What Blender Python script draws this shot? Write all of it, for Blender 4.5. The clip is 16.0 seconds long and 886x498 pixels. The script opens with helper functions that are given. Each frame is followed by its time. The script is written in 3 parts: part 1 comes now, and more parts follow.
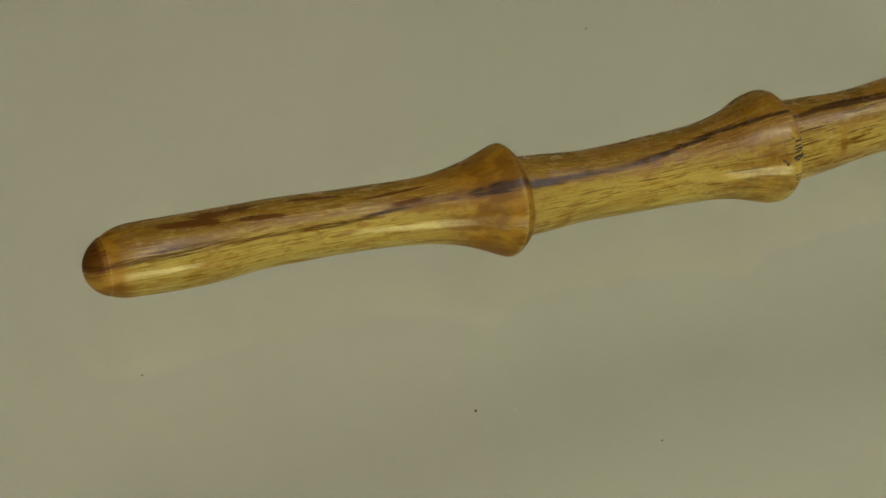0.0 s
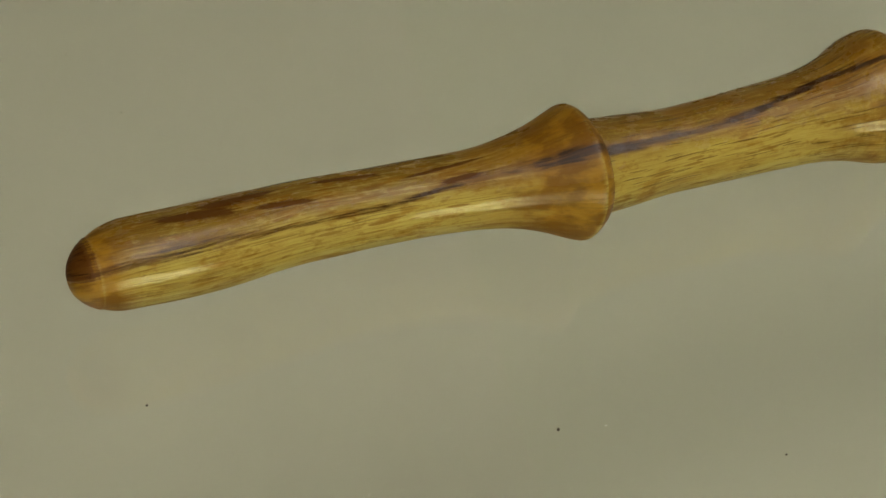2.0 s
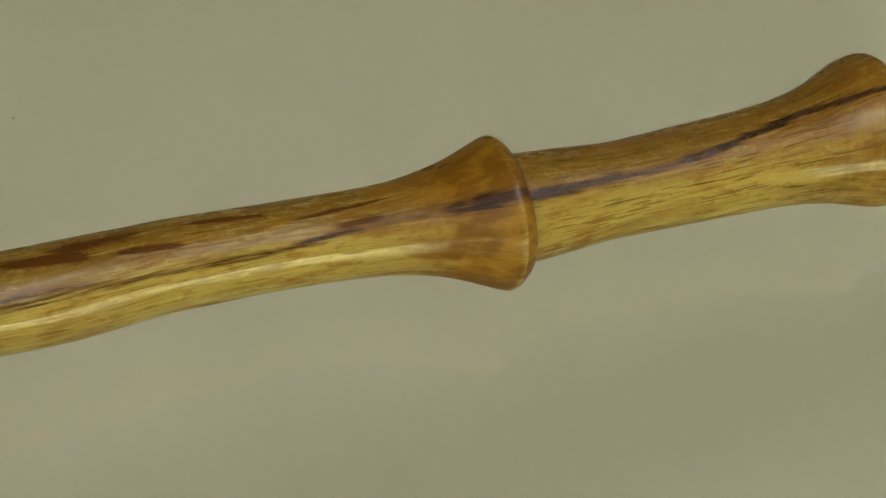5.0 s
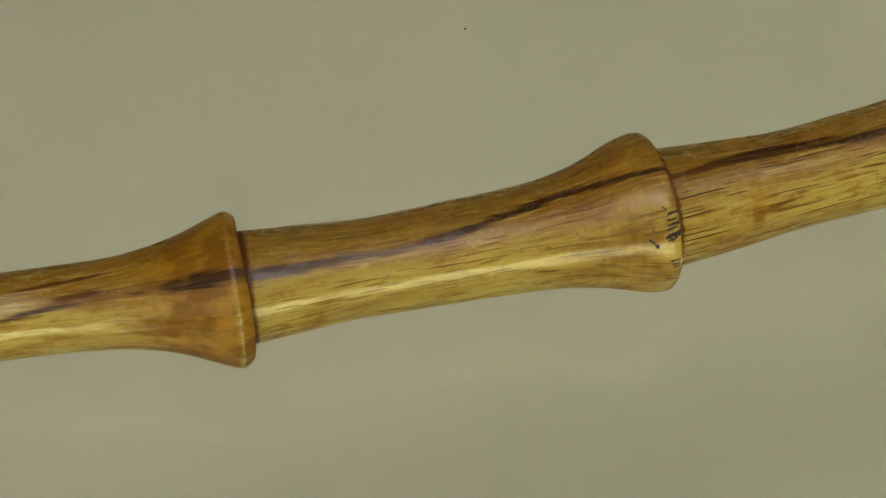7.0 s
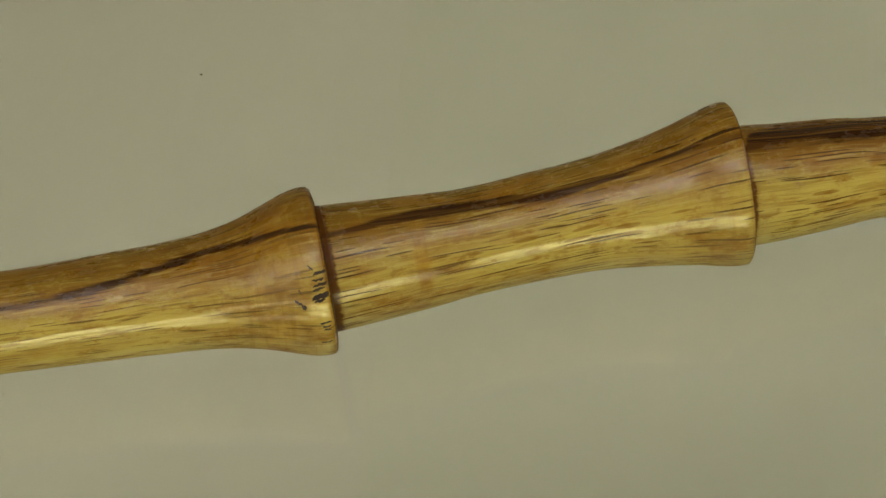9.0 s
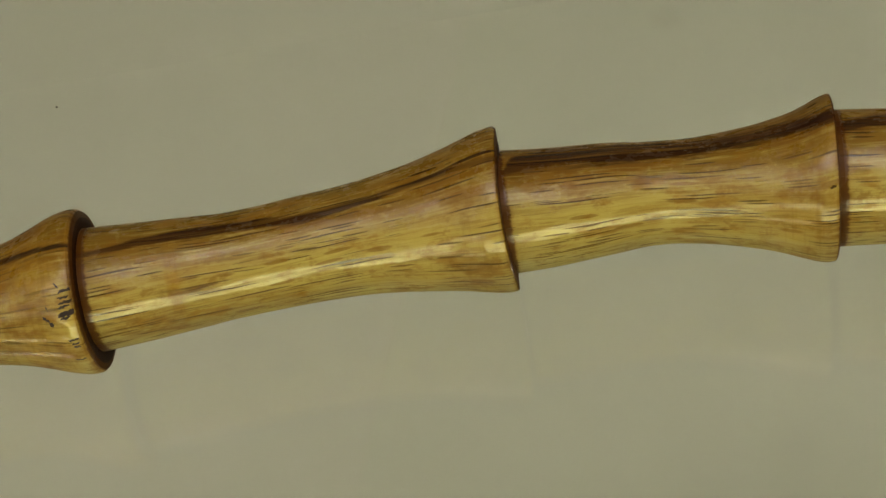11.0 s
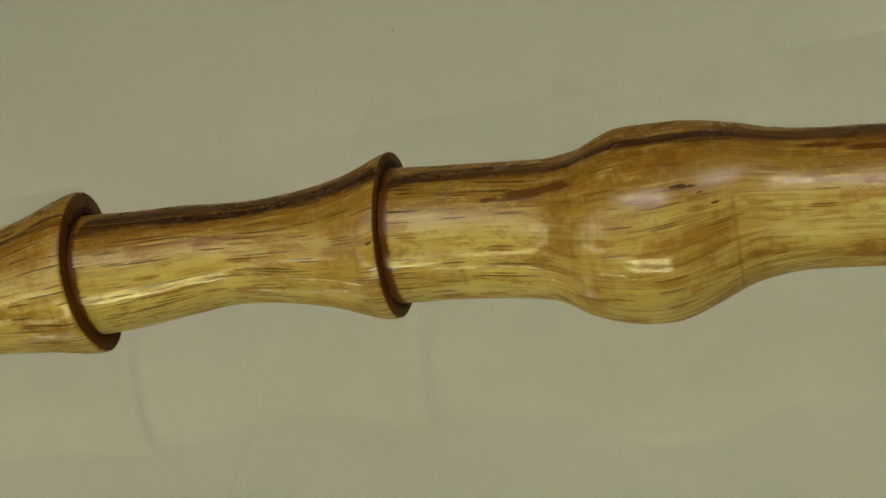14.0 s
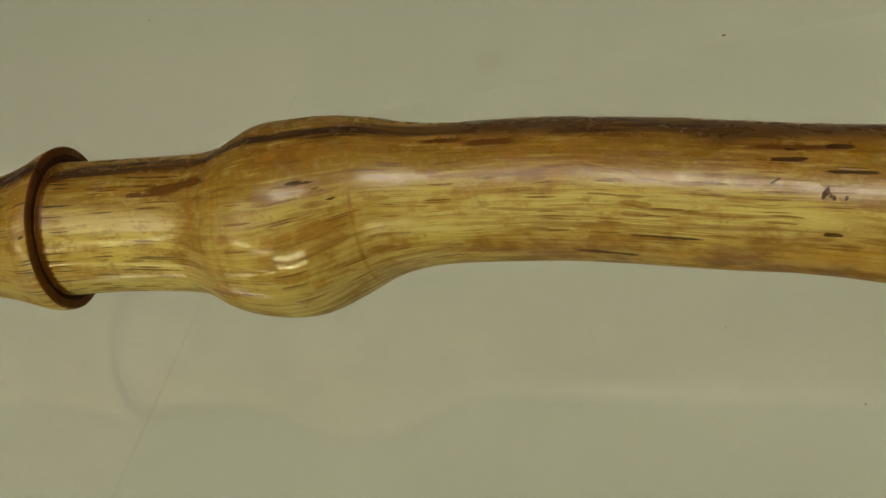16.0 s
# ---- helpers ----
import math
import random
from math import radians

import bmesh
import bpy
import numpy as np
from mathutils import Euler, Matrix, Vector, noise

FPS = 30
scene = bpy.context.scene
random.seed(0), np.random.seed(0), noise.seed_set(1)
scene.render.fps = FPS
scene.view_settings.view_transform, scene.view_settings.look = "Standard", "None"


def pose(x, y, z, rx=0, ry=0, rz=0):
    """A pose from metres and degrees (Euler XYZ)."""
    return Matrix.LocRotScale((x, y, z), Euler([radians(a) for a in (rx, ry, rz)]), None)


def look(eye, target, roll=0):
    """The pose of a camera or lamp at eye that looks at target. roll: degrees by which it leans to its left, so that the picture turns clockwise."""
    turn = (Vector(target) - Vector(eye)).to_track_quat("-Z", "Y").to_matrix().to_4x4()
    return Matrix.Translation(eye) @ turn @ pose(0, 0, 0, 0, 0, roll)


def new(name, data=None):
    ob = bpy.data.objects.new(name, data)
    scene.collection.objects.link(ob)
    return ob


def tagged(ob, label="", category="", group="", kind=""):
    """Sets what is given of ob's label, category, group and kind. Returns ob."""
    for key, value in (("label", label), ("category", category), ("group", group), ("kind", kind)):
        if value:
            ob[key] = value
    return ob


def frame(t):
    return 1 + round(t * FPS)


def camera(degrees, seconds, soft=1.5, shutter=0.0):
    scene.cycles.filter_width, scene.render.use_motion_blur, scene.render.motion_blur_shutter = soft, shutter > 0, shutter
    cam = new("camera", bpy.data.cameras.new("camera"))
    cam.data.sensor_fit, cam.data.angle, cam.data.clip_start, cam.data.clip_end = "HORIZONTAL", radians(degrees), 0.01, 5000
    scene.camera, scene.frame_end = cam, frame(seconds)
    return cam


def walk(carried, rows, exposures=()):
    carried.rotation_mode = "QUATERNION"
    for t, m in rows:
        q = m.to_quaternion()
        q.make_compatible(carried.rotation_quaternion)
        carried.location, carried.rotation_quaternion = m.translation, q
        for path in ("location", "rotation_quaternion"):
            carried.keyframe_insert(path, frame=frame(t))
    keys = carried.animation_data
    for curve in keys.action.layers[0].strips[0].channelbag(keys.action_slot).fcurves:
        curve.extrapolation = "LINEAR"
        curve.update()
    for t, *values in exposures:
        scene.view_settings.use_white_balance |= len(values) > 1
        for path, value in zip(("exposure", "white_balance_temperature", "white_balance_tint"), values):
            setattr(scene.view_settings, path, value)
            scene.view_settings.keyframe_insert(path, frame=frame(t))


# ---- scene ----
cam = camera(30.16, 16.0)
PATH = [
    (0, (-0.14016, -0.17484, 0.24179), (-0.06160, -0.06857, 0.09381), 15.83),
    (0.5, (-0.13826, -0.16540, 0.23026), (-0.05534, -0.06194, 0.08272), 16.47),
    (1, (-0.13603, -0.15455, 0.21514), (-0.04792, -0.05153, 0.07031), 16.77),
    (1.5, (-0.13339, -0.14654, 0.20305), (-0.04879, -0.04206, 0.05718), 15.69),
    (2, (-0.12994, -0.14231, 0.19561), (-0.04916, -0.03598, 0.04871), 13.70),
    (2.5, (-0.12777, -0.13846, 0.19139), (-0.04951, -0.02990, 0.04452), 12.77),
    (3, (-0.12713, -0.13882, 0.18773), (-0.04904, -0.02788, 0.04246), 12.12),
    (5.5, (-0.06291, -0.12181, 0.19879), (-0.00831, -0.01775, 0.03696), 9.64),
    (6, (-0.04446, -0.12480, 0.20380), (0.00257, -0.01899, 0.04073), 7.13),
    (6.5, (-0.03060, -0.12838, 0.20426), (0.01041, -0.02185, 0.04004), 5.59),
    (7, (-0.01372, -0.13481, 0.20256), (0.02275, -0.02234, 0.04125), 3.14),
    (7.5, (0.00721, -0.14017, 0.19986), (0.04013, -0.02350, 0.04079), 1.85),
    (8, (0.02358, -0.14138, 0.19767), (0.04917, -0.02175, 0.03945), -0.66),
    (8.5, (0.03809, -0.14055, 0.19653), (0.06234, -0.02146, 0.03769), -0.85),
    (11, (0.12350, -0.15629, 0.18575), (0.11305, -0.02532, 0.03496), -12.41),
    (11.5, (0.13567, -0.15846, 0.18354), (0.12264, -0.02567, 0.03455), -13.99),
    (12, (0.14822, -0.15814, 0.18063), (0.13232, -0.02368, 0.03343), -14.96),
    (12.5, (0.16229, -0.16047, 0.17870), (0.14270, -0.02349, 0.03430), -15.73),
    (13, (0.17463, -0.16116, 0.17612), (0.15340, -0.02262, 0.03344), -16.12),
    (13.5, (0.18818, -0.16319, 0.17331), (0.16492, -0.02444, 0.03115), -16.81),
    (14, (0.20410, -0.16541, 0.17224), (0.17622, -0.02650, 0.03108), -18.31),
    (14.5, (0.21851, -0.16449, 0.16893), (0.18569, -0.02563, 0.02879), -19.61),
    (15, (0.23952, -0.16475, 0.16506), (0.19949, -0.02794, 0.02477), -21.96),
    (15.5, (0.25571, -0.16557, 0.16388), (0.21478, -0.02924, 0.02338), -22.26),
    (16, (0.26720, -0.16443, 0.16069), (0.22395, -0.02863, 0.02038), -22.74),
]
walk(cam, [(t, look(eye, target, roll)) for t, eye, target, roll in PATH],
     [(0, -0.20), (3, -0.18), (5.5, -0.08), (8.5, -0.06), (11, -0.10), (12.5, -0.05), (16, 0.0)])

# ---- light ----
world = bpy.data.worlds.new("room_air")
scene.world = world
world.use_nodes = True
world.node_tree.nodes["Background"].inputs[0].default_value = (0.9, 0.92, 1.0, 1)
world.node_tree.nodes["Background"].inputs[1].default_value = 0.0

CEILING_Z, FLOOR_Z, BOARD_Z = 1.70, -0.45, -0.175
LAMPS = [
    # x, y, length, width, strength, colour
    (0.02, -0.46, 1.12, 0.32, 13.1, (1.0, 0.945, 0.875)),
    # two more, unseen, added for fill and a softer shadow below the stick
    (-1.58, -1.00, 1.12, 0.28, 13.2, (1.0, 0.945, 0.875)),
    (1.68, 0.00, 1.12, 0.28, 12.6, (1.0, 0.945, 0.875)),
]
# unseen added strips, standing in for the unknown source of the yellow highlights
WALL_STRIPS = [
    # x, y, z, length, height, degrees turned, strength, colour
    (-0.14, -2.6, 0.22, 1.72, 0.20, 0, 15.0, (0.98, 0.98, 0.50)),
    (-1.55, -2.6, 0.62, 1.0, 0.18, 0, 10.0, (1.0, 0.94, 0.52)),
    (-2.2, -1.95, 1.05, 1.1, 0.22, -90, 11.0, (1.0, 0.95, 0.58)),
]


# ---- node helpers ----
class Nodes:
    def __init__(self, name):
        self.mat = bpy.data.materials.new(name)
        self.mat.use_nodes = True
        self.tree = self.mat.node_tree
        self.bsdf = self.tree.nodes["Principled BSDF"]

    def add(self, kind, **values):
        node = self.tree.nodes.new(kind)
        for key, value in values.items():
            if key in node.inputs:
                self.set(node.inputs[key], value)
        return node

    def set(self, socket, value):
        if isinstance(value, bpy.types.NodeSocket):
            self.tree.links.new(value, socket)
        else:
            socket.default_value = value

    def math(self, op, a, b=0.0, c=0.0):
        node = self.tree.nodes.new("ShaderNodeMath")
        node.operation = op
        for socket, value in zip(node.inputs, (a, b, c)):
            self.set(socket, value)
        return node.outputs[0]

    def mix(self, factor, a, b, mode="MIX"):
        node = self.tree.nodes.new("ShaderNodeMix")
        node.data_type, node.blend_type = "RGBA", mode
        self.set(node.inputs[0], factor)
        self.set(node.inputs[6], a)
        self.set(node.inputs[7], b)
        return node.outputs[2]

    def ramp(self, factor, low, high):
        node = self.tree.nodes.new("ShaderNodeMapRange")
        node.interpolation_type = "SMOOTHSTEP"
        self.set(node.inputs[0], factor)
        node.inputs[1].default_value, node.inputs[2].default_value = low, high
        return node.outputs[0]

    def vector(self, x, y, z):
        node = self.tree.nodes.new("ShaderNodeCombineXYZ")
        for socket, value in zip(node.inputs, (x, y, z)):
            self.set(socket, value)
        return node.outputs[0]

    def noise(self, vector, scale, detail=4.0, rough=0.55):
        node = self.add("ShaderNodeTexNoise", Vector=vector, Scale=scale, Detail=detail, Roughness=rough)
        return node.outputs[0]

    def bump(self, height, strength, distance, normal=None):
        node = self.add("ShaderNodeBump", Height=height, Strength=strength, Distance=distance)
        if normal is not None:
            self.set(node.inputs["Normal"], normal)
        return node.outputs[0]


def plain(name, colour, rough=0.6, grain=60.0, depth=0.12, metal=0.0):
    n = Nodes(name)
    place = n.add("ShaderNodeTexCoord").outputs["Object"]
    fine, wide = n.noise(place, grain), n.noise(place, grain / 12, 3)
    shade = n.math("ADD", n.math("MULTIPLY", fine, depth), n.math("MULTIPLY", wide, depth))
    shade = n.math("ADD", shade, 1 - depth)
    n.set(n.bsdf.inputs["Base Color"], n.mix(1.0, (*colour, 1), n.vector(shade, shade, shade), "MULTIPLY"))
    n.bsdf.inputs["Roughness"].default_value, n.bsdf.inputs["Metallic"].default_value = rough, metal
    n.set(n.bsdf.inputs["Normal"], n.bump(fine, 0.1, 0.001))
    return n.mat


def lamp_material(name, colour, strength):
    n = Nodes(name)
    n.bsdf.inputs["Base Color"].default_value = (0.8, 0.8, 0.8, 1)
    n.bsdf.inputs["Emission Color"].default_value = (*colour, 1)
    n.bsdf.inputs["Emission Strength"].default_value = strength
    return n.mat


def wood_material():
    """Oak under yellowed varnish: long pores, soft figure, a dark heartwood streak, brown patches and black flecks."""
    n = Nodes("varnished_oak")
    grain = n.add("ShaderNodeAttribute")
    grain.attribute_name = "grain"
    marks = n.add("ShaderNodeAttribute")
    marks.attribute_name = "marks"
    axes = n.add("ShaderNodeSeparateXYZ", Vector=grain.outputs["Vector"]).outputs
    split = n.add("ShaderNodeSeparateColor", Color=marks.outputs["Color"]).outputs
    streak, flare, patch, fleck = split[0], split[1], split[2], marks.outputs["Alpha"]
    along, across, up = axes[0], axes[1], axes[2]

    def stretched(length, width, sway=0.0, shift=0.0):
        side = n.math("DIVIDE", n.math("ADD", across, sway) if sway else across, width)
        return n.vector(n.math("ADD", n.math("DIVIDE", along, length), shift), side, n.math("MULTIPLY", up, 0.06))

    wander = n.noise(stretched(26.0, 5.0), 1.0, 2)
    drift = n.math("MULTIPLY", wander, 2.2)
    cloud = n.noise(stretched(15.0, 6.0, 0.0, 7.3), 1.0, 3, 0.6)
    fibre = n.noise(stretched(8.0, 0.5, drift), 1.0, 4, 0.6)
    figure = n.noise(stretched(15.0, 2.2, drift), 1.0, 4, 0.6)
    mottle = n.noise(stretched(3.2, 2.2), 1.0, 5, 0.68)
    edge = n.noise(stretched(3.0, 0.6), 1.0, 6, 0.72)
    band = n.noise(stretched(40.0, 4.0), 1.0, 2)

    def pores(length, width, keep, size, shift):
        """Scattered dark dashes with tapered ends, kept only in some cells."""
        place = stretched(length, width, drift, shift)
        node = n.add("ShaderNodeTexVoronoi", Vector=place, Scale=1.0)
        chance = n.add("ShaderNodeSeparateColor", Color=node.outputs["Color"]).outputs[0]
        chance = n.math("ADD", chance, n.math("MULTIPLY", n.math("SUBTRACT", band, 0.5), 0.9))
        reach = n.math("ADD", node.outputs["Distance"], n.math("MULTIPLY", n.math("SUBTRACT", edge, 0.5), 0.10))
        inside = n.math("SUBTRACT", 1.0, n.ramp(reach, size * 0.72, size))
        return n.math("MULTIPLY", inside, n.ramp(chance, keep, keep + 0.12))

    long_pore = pores(17.0, 0.42, 0.50, 0.34, 0.0)
    short_pore = pores(7.0, 0.38, 0.56, 0.34, 3.7)
    broad_pore = pores(7.0, 1.15, 0.62, 0.35, 9.1)
    line = n.noise(stretched(14.0, 0.20, drift, 2.2), 1.0, 3, 0.6)
    # tool marks: faint rings round the turned flares; ray flecks: short pale dashes across the grain
    rings = n.noise(n.vector(n.math("DIVIDE", along, 0.9), n.math("DIVIDE", across, 9.0), 0.0), 1.0, 3, 0.6)
    ray = n.noise(stretched(1.3, 1.1, 0.0, 4.1), 1.0, 3, 0.6)
    blotch = n.noise(stretched(7.0, 3.4, 0.0, 1.9), 1.0, 4, 0.62)

    base = n.mix(n.ramp(figure, 0.34, 0.62), (0.250, 0.149, 0.0221, 1), (0.367, 0.285, 0.0603, 1))
    # paler below the streak, browner above it and along the handle
    brown_side = n.math("MAXIMUM", n.ramp(n.math("ADD", across, n.math("MULTIPLY", figure, 3.0)), 8.0, 13.5), n.math("MULTIPLY", n.ramp(along, 204.0, 226.0), 0.12))
    base = n.mix(n.math("MULTIPLY", n.math("SUBTRACT", 1.0, brown_side), 0.66), base, (0.455, 0.369, 0.1178, 1))
    base = n.mix(n.math("MULTIPLY", brown_side, 0.72), base, (0.157, 0.077, 0.0108, 1))
    base = n.mix(n.math("MULTIPLY", n.ramp(cloud, 0.46, 0.66), n.math("ADD", 0.42, n.math("MULTIPLY", brown_side, 0.35))), base, (0.226, 0.112, 0.0087, 1))
    base = n.mix(n.math("MULTIPLY", n.ramp(blotch, 0.52, 0.64), 0.60), base, (0.242, 0.115, 0.0087, 1))
    base = n.mix(n.math("MULTIPLY", n.ramp(mottle, 0.53, 0.66), 0.50), base, (0.169, 0.073, 0.0066, 1))
    base = n.mix(n.math("MULTIPLY", n.ramp(mottle, 0.44, 0.30), n.math("SUBTRACT", 0.42, n.math("MULTIPLY", n.ramp(along, 205.0, 222.0), 0.12))), base, (0.451, 0.377, 0.1270, 1))
    base = n.mix(n.math("MULTIPLY", n.ramp(ray, 0.56, 0.68), 0.22), base, (0.468, 0.403, 0.1411, 1))
    base = n.mix(n.math("MULTIPLY", n.ramp(fibre, 0.50, 0.64), 0.36), base, (0.159, 0.076, 0.0087, 1))
    base = n.mix(n.math("MULTIPLY", n.ramp(fibre, 0.48, 0.34), 0.34), base, (0.468, 0.397, 0.1316, 1))
    base = n.mix(n.math("MULTIPLY", n.ramp(line, 0.52, 0.62), 0.22), base, (0.134, 0.062, 0.0074, 1))
    # russet hair lines run the length of the knob and handle
    hair = n.math("MULTIPLY", n.ramp(n.noise(stretched(24.0, 0.62, drift, 8.8), 1.0, 3, 0.6), 0.53, 0.60), n.math("MULTIPLY", n.ramp(along, 192.0, 214.0), 0.55))
    base = n.mix(hair, base, (0.150, 0.062, 0.0058, 1))
    base = n.mix(n.math("MULTIPLY", broad_pore, 0.62), base, (0.159, 0.070, 0.0059, 1))
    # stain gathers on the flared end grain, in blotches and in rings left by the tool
    # this mask also carries the shade painted under the handle
    soak_shade = n.math("MULTIPLY", flare, n.math("ADD", 0.25, n.math("MULTIPLY", n.math("ADD", mottle, blotch), 0.75)))
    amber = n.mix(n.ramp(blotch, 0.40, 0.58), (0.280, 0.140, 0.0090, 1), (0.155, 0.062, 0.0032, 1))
    base = n.mix(n.math("MINIMUM", soak_shade, 0.88), base, amber)
    turned_mark = n.math("MULTIPLY", n.ramp(rings, 0.50, 0.64), n.math("MULTIPLY", n.math("MULTIPLY", n.ramp(flare, 0.08, 0.35), n.math("MULTIPLY", n.ramp(along, 0.0, 4.0), n.ramp(along, 216.0, 208.0))), 0.28))
    base = n.mix(turned_mark, base, (0.167, 0.081, 0.0044, 1))
    # heartwood streak, with ragged edges and darker threads inside
    frayed = n.math("ADD", n.math("MULTIPLY", n.math("SUBTRACT", edge, 0.5), 0.55), n.math("MULTIPLY", n.math("SUBTRACT", fibre, 0.5), 0.95))
    # the streak fades in and out along the second length
    broken = n.math("MULTIPLY", n.ramp(cloud, 0.40, 0.60), n.math("MULTIPLY", n.math("MULTIPLY", n.ramp(along, -26.0, -16.0), n.ramp(along, 62.0, 40.0)), 0.38))
    ragged = n.math("SUBTRACT", n.math("ADD", streak, frayed), broken)
    halo = n.ramp(n.math("ADD", ragged, n.math("MULTIPLY", n.math("SUBTRACT", cloud, 0.5), 0.5)), 0.12, 0.55)
    base = n.mix(n.math("MULTIPLY", halo, 0.62), base, (0.120, 0.048, 0.0060, 1))
    heart = n.ramp(n.math("ADD", ragged, n.math("MULTIPLY", n.math("SUBTRACT", figure, 0.5), 0.6)), 0.38, 0.78)
    thread = n.mix(n.ramp(figure, 0.38, 0.60), (0.066, 0.026, 0.0065, 1), (0.034, 0.012, 0.0040, 1))
    thread = n.mix(n.ramp(line, 0.46, 0.58), thread, (0.014, 0.005, 0.0025, 1))
    # paler wood shows between the threads further along
    strand = n.noise(stretched(34.0, 0.62, drift, 5.5), 1.0, 2, 0.5)
    gap_wood = n.math("MULTIPLY", n.ramp(strand, 0.52, 0.60), n.math("MULTIPLY", n.ramp(along, 60.0, 100.0), 0.62))
    thread = n.mix(gap_wood, thread, (0.150, 0.076, 0.0130, 1))
    # browner, worn thin, on the handle
    thread = n.mix(n.math("MULTIPLY", n.ramp(along, 212.0, 232.0), n.ramp(line, 0.62, 0.46)), thread, (0.080, 0.032, 0.0060, 1))
    base = n.mix(n.math("MULTIPLY", heart, 0.95), base, thread)
    spot = n.ramp(n.math("ADD", patch, n.math("MULTIPLY", frayed, 0.8)), 0.34, 0.66)
    base = n.mix(n.math("MULTIPLY", spot, 0.88), base, (0.074, 0.022, 0.0030, 1))
    pore = n.math("MAXIMUM", n.math("MULTIPLY", long_pore, n.math("SUBTRACT", 1.0, n.math("MULTIPLY", n.ramp(along, 188.0, 196.0), 0.6))), n.math("MULTIPLY", short_pore, 0.85))
    # finer pores towards the tip, browner ones on the knob and handle
    open_pore = n.math("ADD", 0.40, n.math("ADD", n.math("MULTIPLY", n.ramp(along, -4.0, 6.0), 0.46), n.math("MULTIPLY", n.ramp(along, 61.0, 63.0), 0.14)))
    pore = n.math("MULTIPLY", pore, open_pore)
    russet = n.math("MULTIPLY", n.ramp(along, 178.0, 194.0), 0.85)
    deep = n.mix(n.ramp(band, 0.42, 0.60), (0.036, 0.014, 0.0025, 1), (0.080, 0.034, 0.0050, 1))
    deep = n.mix(russet, deep, (0.130, 0.052, 0.0055, 1))
    base = n.mix(n.math("MULTIPLY", pore, n.math("SUBTRACT", 0.97, n.math("MULTIPLY", flare, 0.6))), base, deep)
    dark = n.ramp(n.math("ADD", fleck, n.math("MULTIPLY", n.math("SUBTRACT", edge, 0.5), 0.9)), 0.48, 0.60)
    base = n.mix(n.math("MULTIPLY", dark, 0.88), base, (0.024, 0.008, 0.0034, 1))
    n.set(n.bsdf.inputs["Base Color"], base)
    n.bsdf.inputs["Roughness"].default_value = 0.55
    n.bsdf.inputs["Specular IOR Level"].default_value = 0.05
    n.bsdf.inputs["Coat IOR"].default_value = 1.44
    n.bsdf.inputs["Coat Tint"].default_value = (1.0, 0.95, 0.72, 1)
    # brushed varnish: glossy in places, dulled in others, sunk along the pores
    worn = n.ramp(n.math("ADD", n.math("MULTIPLY", mottle, 0.5), n.math("MULTIPLY", cloud, 0.5)), 0.42, 0.60)
    handled = n.ramp(across, 5.2, 7.5)
    gripped = n.math("MULTIPLY", n.ramp(along, 206.0, 226.0), n.math("MULTIPLY", n.ramp(across, 1.85, 2.4), n.ramp(across, 8.2, 6.4)))
    dull = n.math("MAXIMUM", n.math("MULTIPLY", n.math("MULTIPLY", worn, handled), 0.14), n.math("MULTIPLY", gripped, 0.14))
    # the varnish is thin on the underside and in cracks, and has sunk in or rubbed away in patches
    covered = n.math("ADD", 0.2, n.math("MULTIPLY", n.ramp(across, -1.3, 0.1), 0.8))
    sunk = n.ramp(n.math("ADD", n.math("MULTIPLY", cloud, 0.6), n.math("MULTIPLY", mottle, 0.4)), 0.42, 0.58)
    rubbed = n.math("MAXIMUM", n.math("MULTIPLY", n.math("MULTIPLY", sunk, handled), n.math("SUBTRACT", 0.62, n.math("MULTIPLY", n.ramp(along, 204.0, 222.0), 0.45))), n.math("MULTIPLY", gripped, 0.85))
    # thick and scratched along the streak of the second length
    built = n.math("MULTIPLY", n.ramp(along, -9.0, -4.0), n.ramp(along, 46.0, 32.0))
    rubbed = n.math("MULTIPLY", rubbed, n.math("SUBTRACT", 1.0, n.math("MULTIPLY", built, 0.85)))
    coat = n.math("MULTIPLY", covered, n.math("SUBTRACT", 1.0, rubbed))
    # bare end grain on the rims; thin varnish on the first, soaked flare
    coat = n.math("MULTIPLY", coat, n.math("SUBTRACT", 1.0, n.math("MULTIPLY", n.ramp(patch, 0.66, 0.72), 0.8)))
    coat = n.math("MULTIPLY", coat, n.math("SUBTRACT", 1.0, n.math("MULTIPLY", n.math("MULTIPLY", flare, n.ramp(along, 3.0, 0.0)), 0.5)))
    n.set(n.bsdf.inputs["Coat Weight"], n.math("MULTIPLY", coat, n.math("SUBTRACT", 1.0, n.math("MULTIPLY", dark, 0.85))))
    satin = n.math("MULTIPLY", n.math("MULTIPLY", flare, 0.08), n.ramp(across, 2.9, 3.9))
    polish = n.math("ADD", 0.025, n.math("MULTIPLY", n.ramp(across, 2.75, 3.3), 0.115))
    n.set(n.bsdf.inputs["Coat Roughness"], n.math("ADD", n.math("ADD", n.math("ADD", polish, satin), n.math("MULTIPLY", handled, 0.06)), dull))
    relief = n.math("SUBTRACT", n.math("MULTIPLY", fibre, 0.35), n.math("ADD", pore, n.math("MULTIPLY", spot, 0.6)))
    n.set(n.bsdf.inputs["Normal"], n.bump(relief, 0.35, 0.00012))
    ripple = n.noise(stretched(5.0, 2.4), 1.0, 3, 0.5)
    scar = n.math("MULTIPLY", n.ramp(patch, 0.30, 0.62), 1.6)
